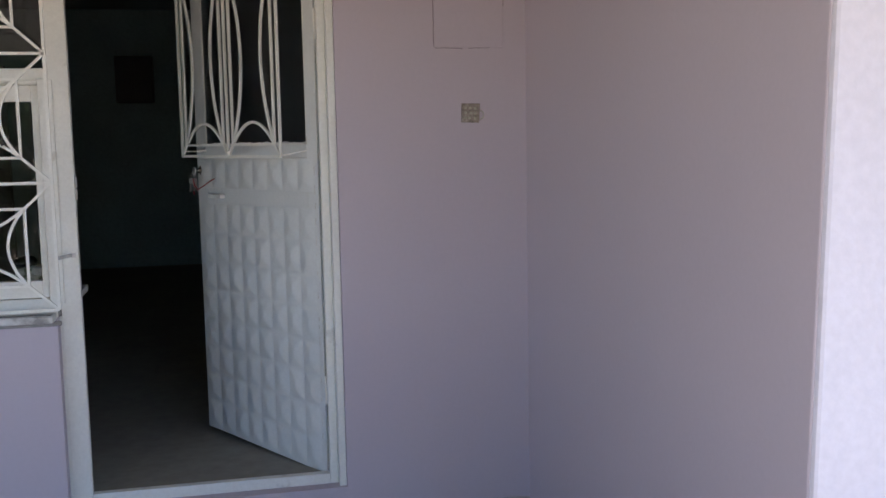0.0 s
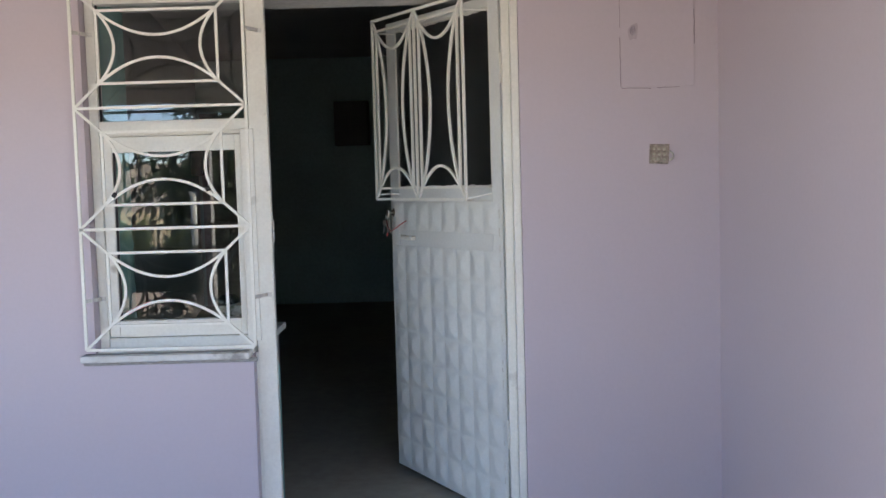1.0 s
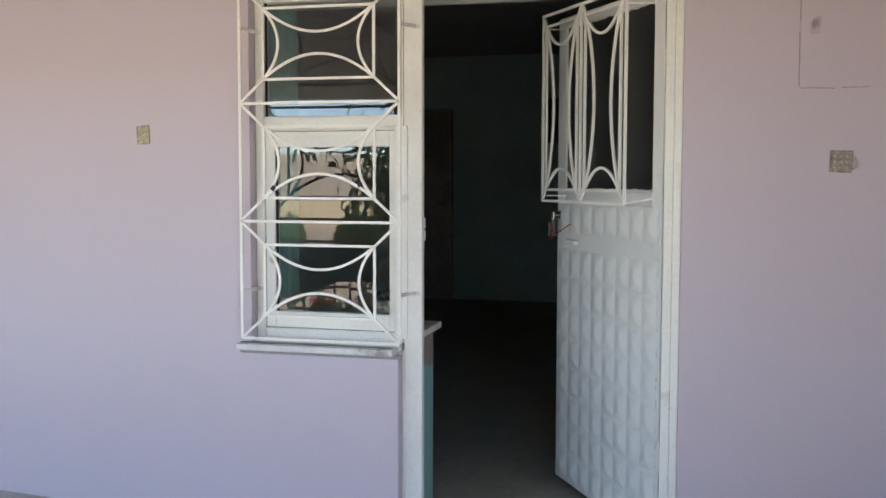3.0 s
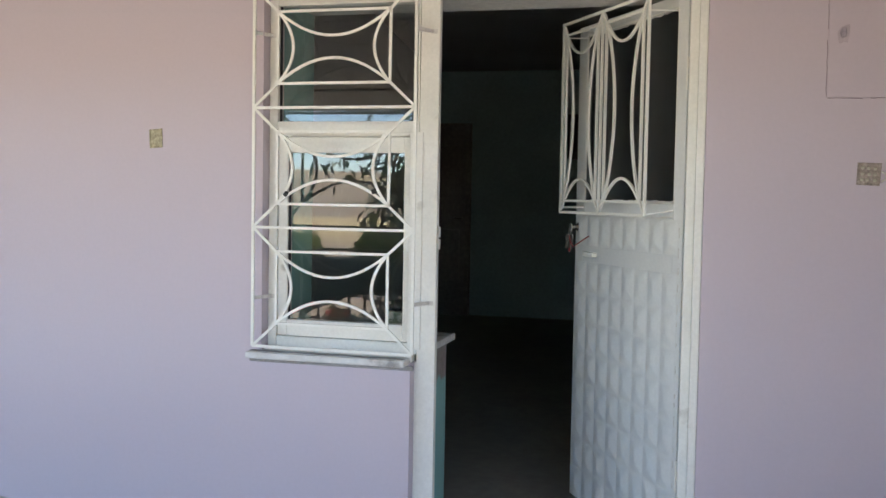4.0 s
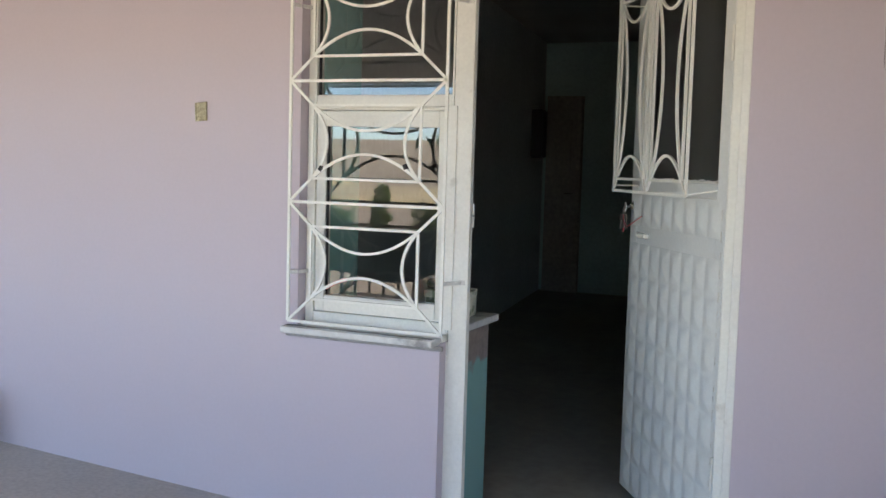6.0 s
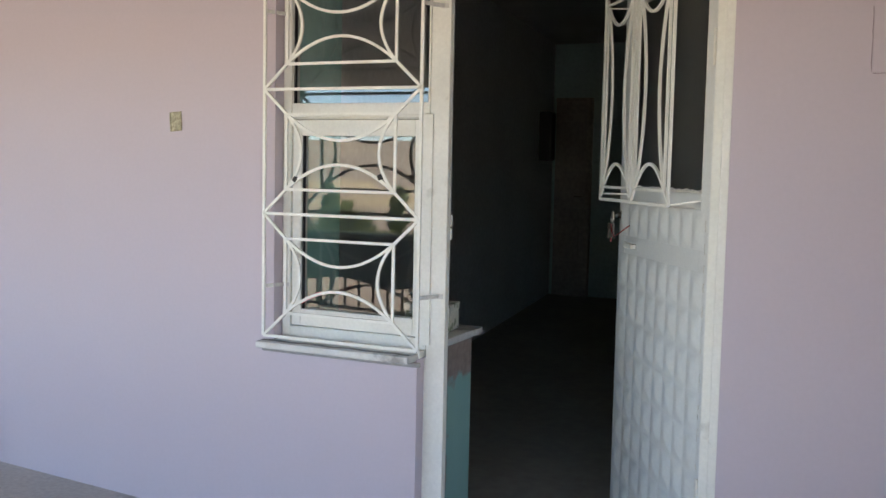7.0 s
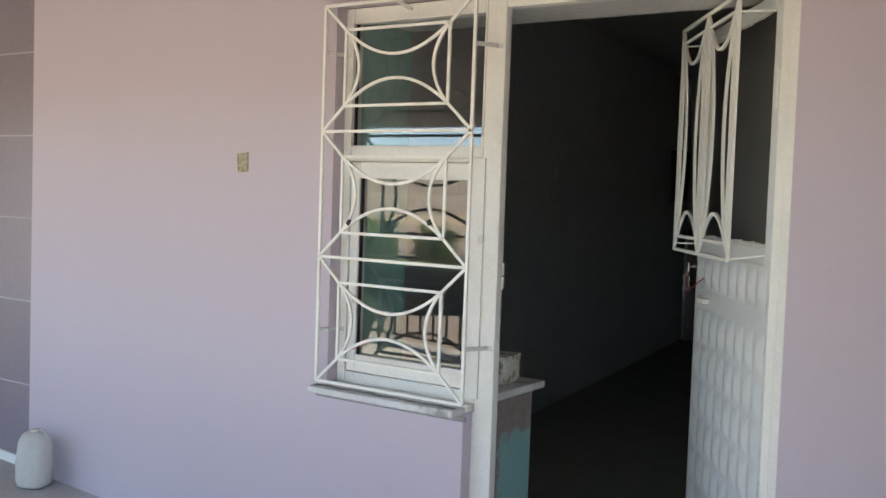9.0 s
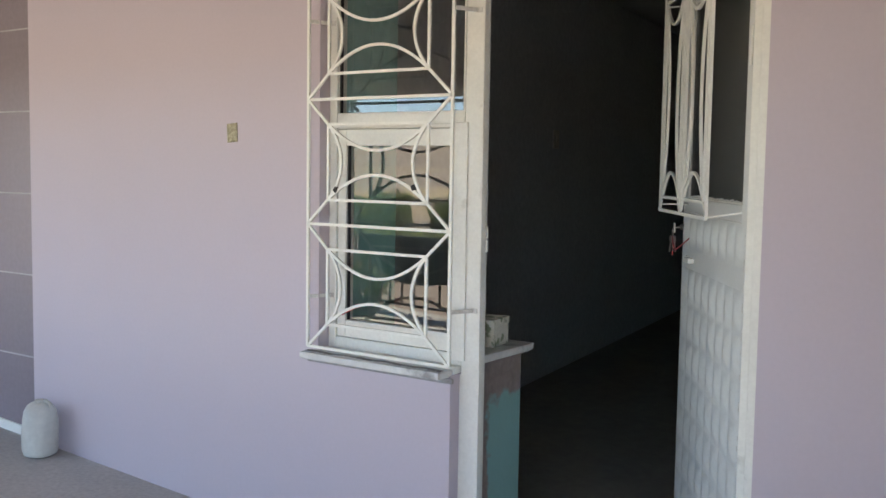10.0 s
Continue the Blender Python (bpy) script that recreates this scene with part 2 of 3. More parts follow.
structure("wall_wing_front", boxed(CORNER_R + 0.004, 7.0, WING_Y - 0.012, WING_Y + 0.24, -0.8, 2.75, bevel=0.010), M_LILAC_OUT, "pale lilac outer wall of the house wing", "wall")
for nm in ("wall_wing_return", "wall_wing_front"):
    for v in bpy.data.objects[nm].data.vertices:
        if v.co.y < -1.0:
            v.co.y += 0.042 * (1.0 - v.co.z)           # the end leans a little
structure("wall_tiled_backing", boxed(-7.0, EDGE_L, 0.0150, 0.12, -0.6, 2.75), M_GROUT, "pale grouted wall behind mauve grey tiles", "wall")
# added out of view: holds back light from the left, dims the upper left wall
structure("wall_porch_end", boxed(-5.15, -4.95, -1.55, 0.012, -0.6, 2.75), M_LILAC, "unseen lilac wall added to cut light from the porch's left end", "wall")
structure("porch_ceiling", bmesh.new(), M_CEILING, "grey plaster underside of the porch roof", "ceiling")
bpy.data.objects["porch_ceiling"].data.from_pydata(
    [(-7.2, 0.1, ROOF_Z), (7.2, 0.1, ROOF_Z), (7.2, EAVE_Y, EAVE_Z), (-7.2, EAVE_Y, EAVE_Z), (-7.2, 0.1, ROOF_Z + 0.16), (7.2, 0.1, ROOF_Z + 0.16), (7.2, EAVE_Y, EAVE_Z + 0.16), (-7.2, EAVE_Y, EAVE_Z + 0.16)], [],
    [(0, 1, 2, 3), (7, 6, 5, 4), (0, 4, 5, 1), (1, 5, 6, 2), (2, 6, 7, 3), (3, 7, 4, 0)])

# porch floor and the room behind the door
pf = bmesh.new()
for y0, y1 in ((-4.15, 0.03),):
    xs = [-7, -3, -1, 0, 1, 3, 7]
    top = [[pf.verts.new((x, y, floor_z(x))) for x in xs] for y in (y0, y1)]
    bot = [[pf.verts.new((x, y, -0.75)) for x in xs] for y in (y0, y1)]
    for i in range(len(xs) - 1):
        pf.faces.new((top[0][i], top[0][i + 1], top[1][i + 1], top[1][i]))
        pf.faces.new((bot[0][i], bot[0][i + 1], top[0][i + 1], top[0][i]))
        pf.faces.new((top[1][i], top[1][i + 1], bot[1][i + 1], bot[1][i]))
    pf.faces.new((top[0][0], top[1][0], bot[1][0], bot[0][0]))
    pf.faces.new((top[0][-1], bot[0][-1], bot[1][-1], top[1][-1]))
structure("porch_floor", pf, M_CONCRETE, "worn grey concrete porch floor", "floor")
structure("floor_room", boxed(-2.2, 2.8, 0.08, 7.3, -0.5, -0.03), M_INFLOOR, "dark screed floor of the unlit room", "floor")
structure("wall_room_west", boxed(-0.15, 0.0, -0.1, 7.2, -0.5, 2.6, m=pose(-0.995, 0.41, 0, 0, 0, 8.1)), M_GREY, "grey painted wall of the unlit room", "wall")
structure("wall_room_east", boxed(2.6, 2.75, 0.41, 7.3, -0.5, 2.6), M_TEAL, "teal painted wall of the unlit room", "wall")
structure("wall_room_back", boxed(-2.2, 2.6, 7.1, 7.3, -0.5, 2.6), M_TEAL, "teal painted far wall of the unlit room", "wall")
structure("ceiling_room", boxed(-2.2, 2.75, 0.10, 7.3, 2.6, 2.7), M_INCEIL, "plain ceiling of the unlit room", "ceiling")


# ---- combined window and door frame ----
def frame_member(parent, name, *a, bevel=0.003, mat_=None, label=""):
    return part(name, boxed(*a, bevel=bevel), mat_ or M_WHITE, parent, label)


dframe = thing("door_frame", "white painted steel door frame set in the lilac wall", "door frame", kind="structure")
FY = 0.050                       # the frame's face, behind the plaster's
frame_member(dframe, "post", -0.018, 0.052, FY, FY + 0.030, -0.06, 1.996)
frame_member(dframe, "post_edge", -0.0255, -0.018, FY + 0.002, FY + 0.030, -0.06, 0.645, bevel=0.001)
frame_member(dframe, "post_rebate", 0.020, 0.044, FY + 0.030, FY + 0.050, -0.06, 1.96)
frame_member(dframe, "jamb", 0.918, 0.950, FY, FY + 0.026, -0.06, 1.996)
frame_member(dframe, "jamb_cover", 0.950, 0.9775, 0.016, FY + 0.026, -0.062, 1.998)
frame_member(dframe, "head", 0.052, 0.918, FY + 0.002, FY + 0.045, 1.956, 1.998)
frame_member(dframe, "head_cover", -0.018, 0.950, 0.016, FY, 1.986, 2.0015, bevel=0.002)
frame_member(dframe, "threshold", 0.052, 0.918, FY + 0.002, FY + 0.036, -0.0615, -0.020)
for z in (1.150, 1.105):
    part("strike_plate", boxed(0.044, 0.0545, FY + 0.032, FY + 0.044, z - 0.05, z - 0.012, bevel=0.002), M_WHITE, dframe, "white strike plate")
for z in (0.25, 1.62):
    part("hinge_pin", tube(bmesh.new(), [(0.913, FY + 0.004, z), (0.913, FY + 0.004, z + 0.11)], 0.0045), M_WHITE, dframe)

win = thing("window_1", "white metal window with a fixed upper pane and a lower sash", "window", kind="structure")
for nm, a in (("window_frame", (-0.606, -0.572, FY, 0.108, 0.672, 1.998)), ("window_frame", (-0.028, -0.020, FY + 0.001, 0.108, 0.672, 1.998)),
              ("window_frame", (-0.572, -0.028, FY + 0.002, 0.108, 1.945, 1.998)), ("window_frame", (-0.572, -0.028, FY + 0.002, 0.108, 0.672, 0.712)),
              ("transom", (-0.572, -0.028, FY + 0.003, 0.108, 1.462, 1.518))):
    frame_member(win, nm, *a)
sash = part("sash", boxed(-0.570, -0.532, FY + 0.008, 0.104, 0.714, 1.460, bevel=0.003), M_WHITE, win, "white sash frame")
for a in ((-0.052, -0.003, FY - 0.008, FY - 0.0005, 0.690, 1.478), (-0.532, -0.076, FY + 0.008, 0.104, 1.403, 1.460), (-0.532, -0.076, FY + 0.008, 0.104, 0.714, 0.775), (-0.076, -0.030, FY + 0.008, 0.104, 0.714, 1.460), (-0.570, -0.052, FY - 0.006, FY + 0.003, 1.466, 1.476)):
    part("sash_rail", boxed(*a, bevel=0.002), M_WHITE, sash)
for nm, a in (("pane", (-0.575, -0.025, 0.080, 0.084, 1.514, 1.948)), ("pane", (-0.535, -0.074, 0.080, 0.084, 0.772, 1.406))):
    p = part(nm, boxed(*a), M_GLASS, win, "clear window pane mirroring the garden")
    p.visible_shadow = False
part("gasket", boxed(-0.5318, -0.5270, 0.066, 0.0795, 0.77, 1.403), M_BLACK, win)
part("gasket", boxed(-0.5718, -0.5670, 0.066, 0.0795, 1.518, 1.945), M_BLACK, win)
part("plinth", boxed(-0.606, -0.026, 0.020, 0.108, 0.646, 0.672, bevel=0.002), M_WHITE, win)

sill = thing("window_sill", "weathered grey marble window sill slab below the grille", "window sill", kind="structure")
part("slab", boxed(-0.646, -0.030, -0.062, 0.020, 0.639, 0.664, bevel=0.005), M_MARBLE, sill)
part("bedding", boxed(-0.652, -0.010, -0.014, -0.0005, 0.620, 0.6385, bevel=0.005), M_CEMENT, sill, "rough cement bedding")
part("grime", sweep(bmesh.new(), [(-0.638 + 0.06 * i, -0.030 + 0.006 * math.sin(i * 2.3), 0.6652) for i in range(11)], 0.020, 0.0016, Vector((0, 0, 1))), M_GRIME, sill, "strip of dark grime")
structure("window_board", boxed(WIN_L + 0.03, 0.022, 0.110, 0.466, 0.673, 0.700, bevel=0.004), M_MARBLE, "pale marble window board inside the thick wall", "window board")


# ---- ornamental grilles ----
def arc(p, q, rise, steps=14):
    """Points of a bow from p to q, bulging by the vector rise."""
    p, q, rise = Vector(p), Vector(q), Vector(rise)
    return [p.lerp(q, i / steps) + rise * (1 - (2 * i / steps - 1) ** 2) for i in range(steps + 1)]


def grille_parts(parent, place, across, nodes, inset_a, inset_n, bow_a, bow_n, w=0.0095, d=0.0085, normal=Vector((0, 1, 0))):
    """Bars of a grille: cells between the nodes, each an inner frame with four inward bows and diagonals to the nodes.
    place(a, n) gives the point a across and n along."""
    a0, a1 = across
    k = [0]

    def bar(pts, name="bar", width=w):
        k[0] += 1
        off = normal * (0.0012 * ((k[0] * 7) % 5 - 2) * 0.5)
        part(name, sweep(bmesh.new(), [p + off for p in pts], width, d, normal), M_BAR, parent)
    V = lambda a, n: Vector(place(a, n))
    for a in (a0, a1):
        bar([V(a, nodes[0]), V(a, nodes[-1])], "side_bar", w * 1.12)
    for n in nodes:
        bar([V(a0, n), V(a1, n)], "cross_bar", w * 1.05)
    for n0, n1 in zip(nodes, nodes[1:]):
        s = 1 if n1 > n0 else -1
        i0, i1, b0, b1 = n0 + s * inset_n, n1 - s * inset_n, a0 + inset_a, a1 - inset_a
        for pts in ([V(b0, i0), V(b1, i0)], [V(b0, i1), V(b1, i1)], [V(b0, i0), V(b0, i1)], [V(b1, i0), V(b1, i1)]):
            bar(pts)
        for o, i in (((a0, n0), (b0, i0)), ((a1, n0), (b1, i0)), ((a0, n1), (b0, i1)), ((a1, n1), (b1, i1))):
            bar([V(*o), V(*i)], "diagonal")
        zero = V(0, 0)
        ra, rn = V(1, 0) - zero, V(0, 1) - zero
        bar(arc(V(b0, i0), V(b1, i0), rn * (s * bow_n)), "bow")
        bar(arc(V(b0, i1), V(b1, i1), rn * (-s * bow_n)), "bow")
        bar(arc(V(b0, i0), V(b0, i1), ra * bow_a), "bow")
        bar(arc(V(b1, i0), V(b1, i1), ra * -bow_a), "bow")


GRY = -0.036
wgrille = thing("window_grille", "white painted steel window grille of bars and bows", "window grille")
grille_parts(wgrille, lambda a, n: (a, GRY, n), (-0.628, -0.010), (1.994, 1.561, 1.124, 0.683), 0.094, 0.087, 0.060, 0.090)
for x, z, x2 in ((-0.628, 1.835, -0.594), (-0.628, 0.862, -0.594), (-0.010, 1.835, 0.026), (-0.010, 0.862, 0.026)):
    bk = bmesh.new()
    sweep(bk, [(x, GRY, z), (x + (x2 - x) * 0.35, GRY + 0.03, z), (x2, FY - 0.004, z)], 0.007, 0.013, Vector((0, 0, 1)))
    box(bk, x2 - 0.008, x2 + 0.016, FY - 0.004, FY - 0.0005, z - 0.008, z + 0.008)
    part("bracket", bk, M_WORN, wgrille, "worn steel bracket")
for z, zz in ((1.994, 1.978), (0.683, 0.674)):
    bk = bmesh.new()
    sweep(bk, [(-0.325, GRY, z), (-0.325, FY, zz)], 0.014, 0.006, Vector((0, 0, 1)))
    part("bracket", bk, M_BAR, wgrille)
for x, z, turn in ((-0.497, 1.247, 38), (-0.159, 1.262, -25)):
    part("tape", boxed(x - 0.008, x + 0.008, GRY - 0.0075, GRY + 0.0075, z - 0.009, z + 0.009, bevel=0.002,
                       m=Matrix.Translation((x, 0, z)) @ Matrix.Rotation(radians(turn), 4, "Y") @ Matrix.Translation((-x, 0, -z))), M_BLACKTAPE, wgrille, "black tape wrapped round a bar")
part("bare_patch", sweep(bmesh.new(), [(-0.534 + 0.430 * f, GRY + 0.0068, 0.770 + 0.090 * (1 - (2 * f - 1) ** 2)) for f in (0.14, 0.18, 0.22, 0.26, 0.30, 0.34)], 0.0125, 0.003), M_PRIMER, wgrille, "bare red primer on the bow's back")

# ---- the door leaf, standing open into the room ----
LEAF = pose(0.911, 0.086, 0.0, 0, 0, 124.0)
LW, LH = 0.810, 1.952
leaf = thing("entrance_door", "white embossed steel entrance door standing half open inwards", "door", LEAF)
S0, S1 = 0.061, LW - 0.070
for nm, a in (("stile", (0.0, S0, -0.04, 0.0, 0.006, LH)), ("stile", (S1, LW, -0.04, 0.0, 0.006, LH)),
              ("top_rail", (S0, S1, -0.04, 0.0, 1.912, LH)), ("lock_rail", (S0, S1, -0.04, 0.0, 1.185, 1.236)),
              ("bottom_rail", (S0, S1, -0.04, -0.001, 0.006, 0.05))):
    part(nm, boxed(*a, bevel=0.003), M_DOOR, leaf)


def embossed(u0, u1, z0, z1, cols, rows, height):
    """A pressed sheet of pillows, each with a ridge."""
    bm = bmesh.new()
    n = 12
    nu, nz = cols * n, rows * n
    grid = []
    for j in range(nz + 1):
        line = []
        for i in range(nu + 1):
            fu, fz = (i / n) % 1, (j / n) % 1
            px, pz = (1 - abs(2 * fu - 1)) ** 1.15, 1.35 * (1 - abs(2 * fz - 1)) ** 1.1
            h = height * (max(0.0, px ** -3 + pz ** -3) ** (-1 / 3) if px > 0.02 and pz > 0.02 else 0.0)
            line.append(bm.verts.new((u0 + (u1 - u0) * i / nu, h, z0 + (z1 - z0) * j / nz)))
        grid.append(line)
    for j in range(nz):
        for i in range(nu):
            bm.faces.new((grid[j][i], grid[j][i + 1], grid[j + 1][i + 1], grid[j + 1][i]))
    return bm


UL, UR = 0.026, LW - 0.012
part("embossed_panel", embossed(UL, UR, 0.012, 0.992, 8, 8, 0.0120), M_DOOR, leaf, "sheet pressed into pillow shapes", smooth=True)
part("embossed_panel", embossed(UL, UR, 1.058, 1.180, 8, 1, 0.0130), M_DOOR, leaf, "sheet pressed into pillow shapes", smooth=True)
part("back_sheet", boxed(S0, S1, -0.039, -0.030, 0.05, 1.185), M_DOOR, leaf)
part("middle_band", boxed(S0, S1, -0.03, -0.0008, 0.05, 1.185), M_DOOR, leaf)
part("glass", boxed(S0 - 0.004, S1 + 0.004, -0.013, -0.008, 1.232, 1.916), M_DOORGLASS, leaf, "dark grained glass")
for nm, a in (("bead", (S0, S0 + 0.006, -0.007, -0.001, 1.236, 1.912)), ("bead", (S1 - 0.006, S1, -0.007, -0.001, 1.236, 1.912)),
              ("bead", (S0 + 0.006, S1 - 0.006, -0.007, -0.001, 1.906, 1.912)), ("bead", (S0 + 0.006, S1 - 0.006, -0.007, -0.001, 1.236, 1.242))):
    part(nm, boxed(*a, bevel=0.002), M_WHITE, leaf)
rp = random.Random(4)
for z, up in ((1.242, 1), (1.906, -1)):
    pt = bmesh.new()
    us = [S0 + 0.006 + (S1 - S0 - 0.012) * i / 40 for i in range(41)]
    lo = [pt.verts.new((u, -0.0075, z)) for u in us]
    hi = [pt.verts.new((u, -0.0075, z + up * (0.002 + 0.006 * (0.5 + 0.5 * math.sin(u * 31 + 2 * math.sin(u * 73))) * rp.uniform(0.6, 1)))) for u in us]
    for i in range(40):
        pt.faces.new((lo[i], lo[i + 1], hi[i + 1], hi[i]))
    part("putty", pt, M_WORN, leaf, "smeared dried putty")
GN = 0.094
dgr = part("grille", sweep(bmesh.new(), [(0.100, GN, 1.196), (0.060, 0.0, 1.214)], 0.005, 0.005, Vector((0, 0, 1))), M_BAR, leaf, "white steel grille of bars and bows")
sub = dgr
grille_parts(sub, lambda a, n: (n, GN, a), (1.194, 1.950), (0.099, 0.433, 0.767), 0.046, 0.034, 0.085, 0.068)
for u, z in ((0.099, 1.90), (0.767, 1.90), (0.767, 1.214)):
    part("stay", sweep(bmesh.new(), [(u, GN, z), (u - 0.03, 0.0, z)], 0.006, 0.005, Vector((0, 0, 1))), M_BAR, sub)
lock = part("lock", turned(bmesh.new(), [(0.020, 0.0), (0.020, 0.004), (0.011, 0.006), (0.011, 0.016)], 20), M_BRASS, leaf, "dark round lock cylinder", smooth=True)
lock.matrix_basis = pose(0.776, 0.0005, 1.132, -90, 0, 0)
part("pull_handle", boxed(0.610, 0.685, 0.001, 0.026, 1.016, 1.034, bevel=0.004), M_BAR, leaf, "short white pull")
part("pull_handle_foot", boxed(0.685, 0.722, 0.0, 0.012, 1.016, 1.036, bevel=0.003), M_WHITE, leaf)

rc = random.Random(9)
for i in range(16):                                        # chipped paint along the hinge edge
    z = 0.14 + 0.066 * i + rc.uniform(-0.02, 0.02)
    h = rc.uniform(0.012, 0.042)
    part("paint_chip", sweep(bmesh.new(), [(0.020 + rc.uniform(-0.002, 0.002), 0.0006, z + h * f) for f in (0, 0.3, 0.6, 1.0)], rc.uniform(0.0025, 0.006), 0.0016), M_WORN, leaf, "chipped paint")

for ob in leaf.children:
    for v in ob.data.vertices:
        if ob.matrix_basis == Matrix() and v.co.z < 1.0:
            v.co.z -= 0.044 * (1 - v.co.x / LW) * (1 - v.co.z)

keys = thing("key_bunch", "bunch of steel keys on a red cord in the door lock", "keys", LEAF @ pose(-0.020, -0.008, 0))
kb = bmesh.new()
tube(kb, [(0.795, 0.016, 1.132), (0.797, 0.050, 1.130)], 0.0035)
box(kb, 0.786, 0.806, 0.044, 0.048, 1.112, 1.146, bevel=0.0015)
part("key", kb, M_STEEL, keys)
ring = [(0.800 + 0.011 * math.cos(a), 0.050, 1.112 + 0.014 * math.sin(a)) for a in [i * math.tau / 16 for i in range(17)]]
part("ring", tube(bmesh.new(), ring, 0.0015, 6), M_STEEL, keys)
for dx, tilt in ((0.0, 4), (0.010, -9), (-0.008, 14)):
    kk = bmesh.new()
    box(kk, -0.010, 0.010, -0.0012, 0.0012, -0.022, 0.0, bevel=0.001)
    box(kk, -0.004, 0.004, -0.0010, 0.0010, -0.058, -0.022)
    bmesh.ops.transform(kk, matrix=pose(0.800 + dx, 0.050 + dx * 0.3, 1.100, 0, tilt, 20), verts=kk.verts)
    part("key", kk, M_STEEL, keys)
part("cord", tube(bmesh.new(), [(0.800, 0.051, 1.100), (0.792, 0.050, 1.070), (0.775, 0.046, 1.052), (0.752, 0.034, 1.066), (0.720, 0.022, 1.086), (0.690, 0.018, 1.098)], 0.0022, 7), M_RED, keys, "red cord", smooth=True)
part("tag", boxed(0.793, 0.803, 0.048, 0.052, 1.030, 1.046, bevel=0.0015), M_RED, keys, "red plastic tag")

# ---- small things on the lilac wall ----
def hollow_box(name, label, x, z, w, h, tilt, plugs=True, mat_=None):
    t = thing(name, label, "junction box", pose(x, 0, z, 0, tilt, 0))
    r = bmesh.new()
    for a in ((-w / 2, w / 2, -0.006, -0.0005, h / 2 - 0.006, h / 2), (-w / 2, w / 2, -0.006, -0.0005, -h / 2, -h / 2 + 0.006),
              (-w / 2, -w / 2 + 0.006, -0.006, -0.0005, -h / 2 + 0.006, h / 2 - 0.006), (w / 2 - 0.006, w / 2, -0.006, -0.0005, -h / 2 + 0.006, h / 2 - 0.006)):
        box(r, *a, bevel=0.0015)
    part("rim", r, mat_ or M_OLIVE, t)
    f = bmesh.new()
    box(f, -w / 2 + 0.005, w / 2 - 0.005, -0.0035, -0.0006, -h / 2 + 0.005, h / 2 - 0.005)
    part("filling", f, mat_ or M_OLIVE, t, "rough dull filling")
    rnd = random.Random(int(x * 1000))
    for ob in t.children:                                  # battered edges
        for v in ob.data.vertices:
            k = noise.noise((v.co.x * 30, v.co.z * 30, x))
            v.co.x *= 0.97 + 0.10 * k - 0.05 * (abs(v.co.z) / h) * (1 if v.co.z < 0 else 0)
            v.co.z *= 0.97 + 0.10 * noise.noise((v.co.x * 30, v.co.z * 30, x + 5))
    for i in range(3 if plugs else 0):
        for j in range(3):
            u, v = (i - 1) * w * 0.27, (j - 1) * h * 0.25
            part("plug", turned(bmesh.new(), [(0.006, 0), (0.006, 0.004), (0.004, 0.006)], 8), M_PLUG, t).matrix_basis = pose(u + rnd.uniform(-.003, .003), -0.003, v, 90, 0, 0)
    return t


jb = hollow_box("junction_box", "open wall socket box with pale plugs, cover missing", 1.480, 1.342, 0.074, 0.074, 4, mat_=M_FILL)
part("loop", tube(bmesh.new(), [(0.038, -0.004, 0.012), (0.050, -0.010, 0.004), (0.052, -0.010, -0.012), (0.040, -0.004, -0.022)], 0.003, 6), M_IVORY, jb, smooth=True)
hollow_box("junction_box", "small open socket box with olive grey filling", -1.052, 1.450, 0.056, 0.074, -2, False)

hatch = thing("wall_hatch", "painted-over lilac hatch with a dark worn joint", "hatch")
part("cover", boxed(1.347, 1.612, -0.004, -0.0005, 1.584, 1.945, bevel=0.0015), M_LILAC, hatch)
rj = random.Random(21)
for (xa, za), (xb, zb) in (((1.345, 1.950), (1.345, 1.800)), ((1.345, 1.765), (1.346, 1.586)), ((1.356, 1.947), (1.452, 1.947)), ((1.478, 1.948), (1.536, 1.946)),
                           ((1.350, 1.582), (1.455, 1.580)), ((1.478, 1.581), (1.560, 1.583)), ((1.6135, 1.86), (1.6135, 1.735))):
    pts = []
    for i in range(9):
        f, k = i / 8, rj.uniform(-0.0011, 0.0011)
        pts.append((xa + (xb - xa) * f + (k if abs(xb - xa) < 0.01 else 0), -0.0013, za + (zb - za) * f + (k if abs(xb - xa) >= 0.01 else 0)))
    part("joint", sweep(bmesh.new(), pts, rj.uniform(0.0014, 0.0024), 0.0018), M_DIRT, hatch)
part("smear", turned(bmesh.new(), [(0.024, 0.0), (0.023, 0.0006), (0.015, 0.0009)], 22, 0.45), M_SMEAR, hatch, "faint grey smear").matrix_basis = pose(1.394, -0.0041, 1.782, 90, 8, 0) @ Matrix.Diagonal((0.8, 1.35, 1, 1))
part("catch", turned(bmesh.new(), [(0.013, 0.0), (0.013, 0.003), (0.008, 0.005)], 18, 0.3), M_SMUDGE, hatch, "smudged round catch").matrix_basis = pose(1.392, -0.0045, 1.787, 90, 0, 0) @ Matrix.Diagonal((0.85, 1.45, 1, 1))

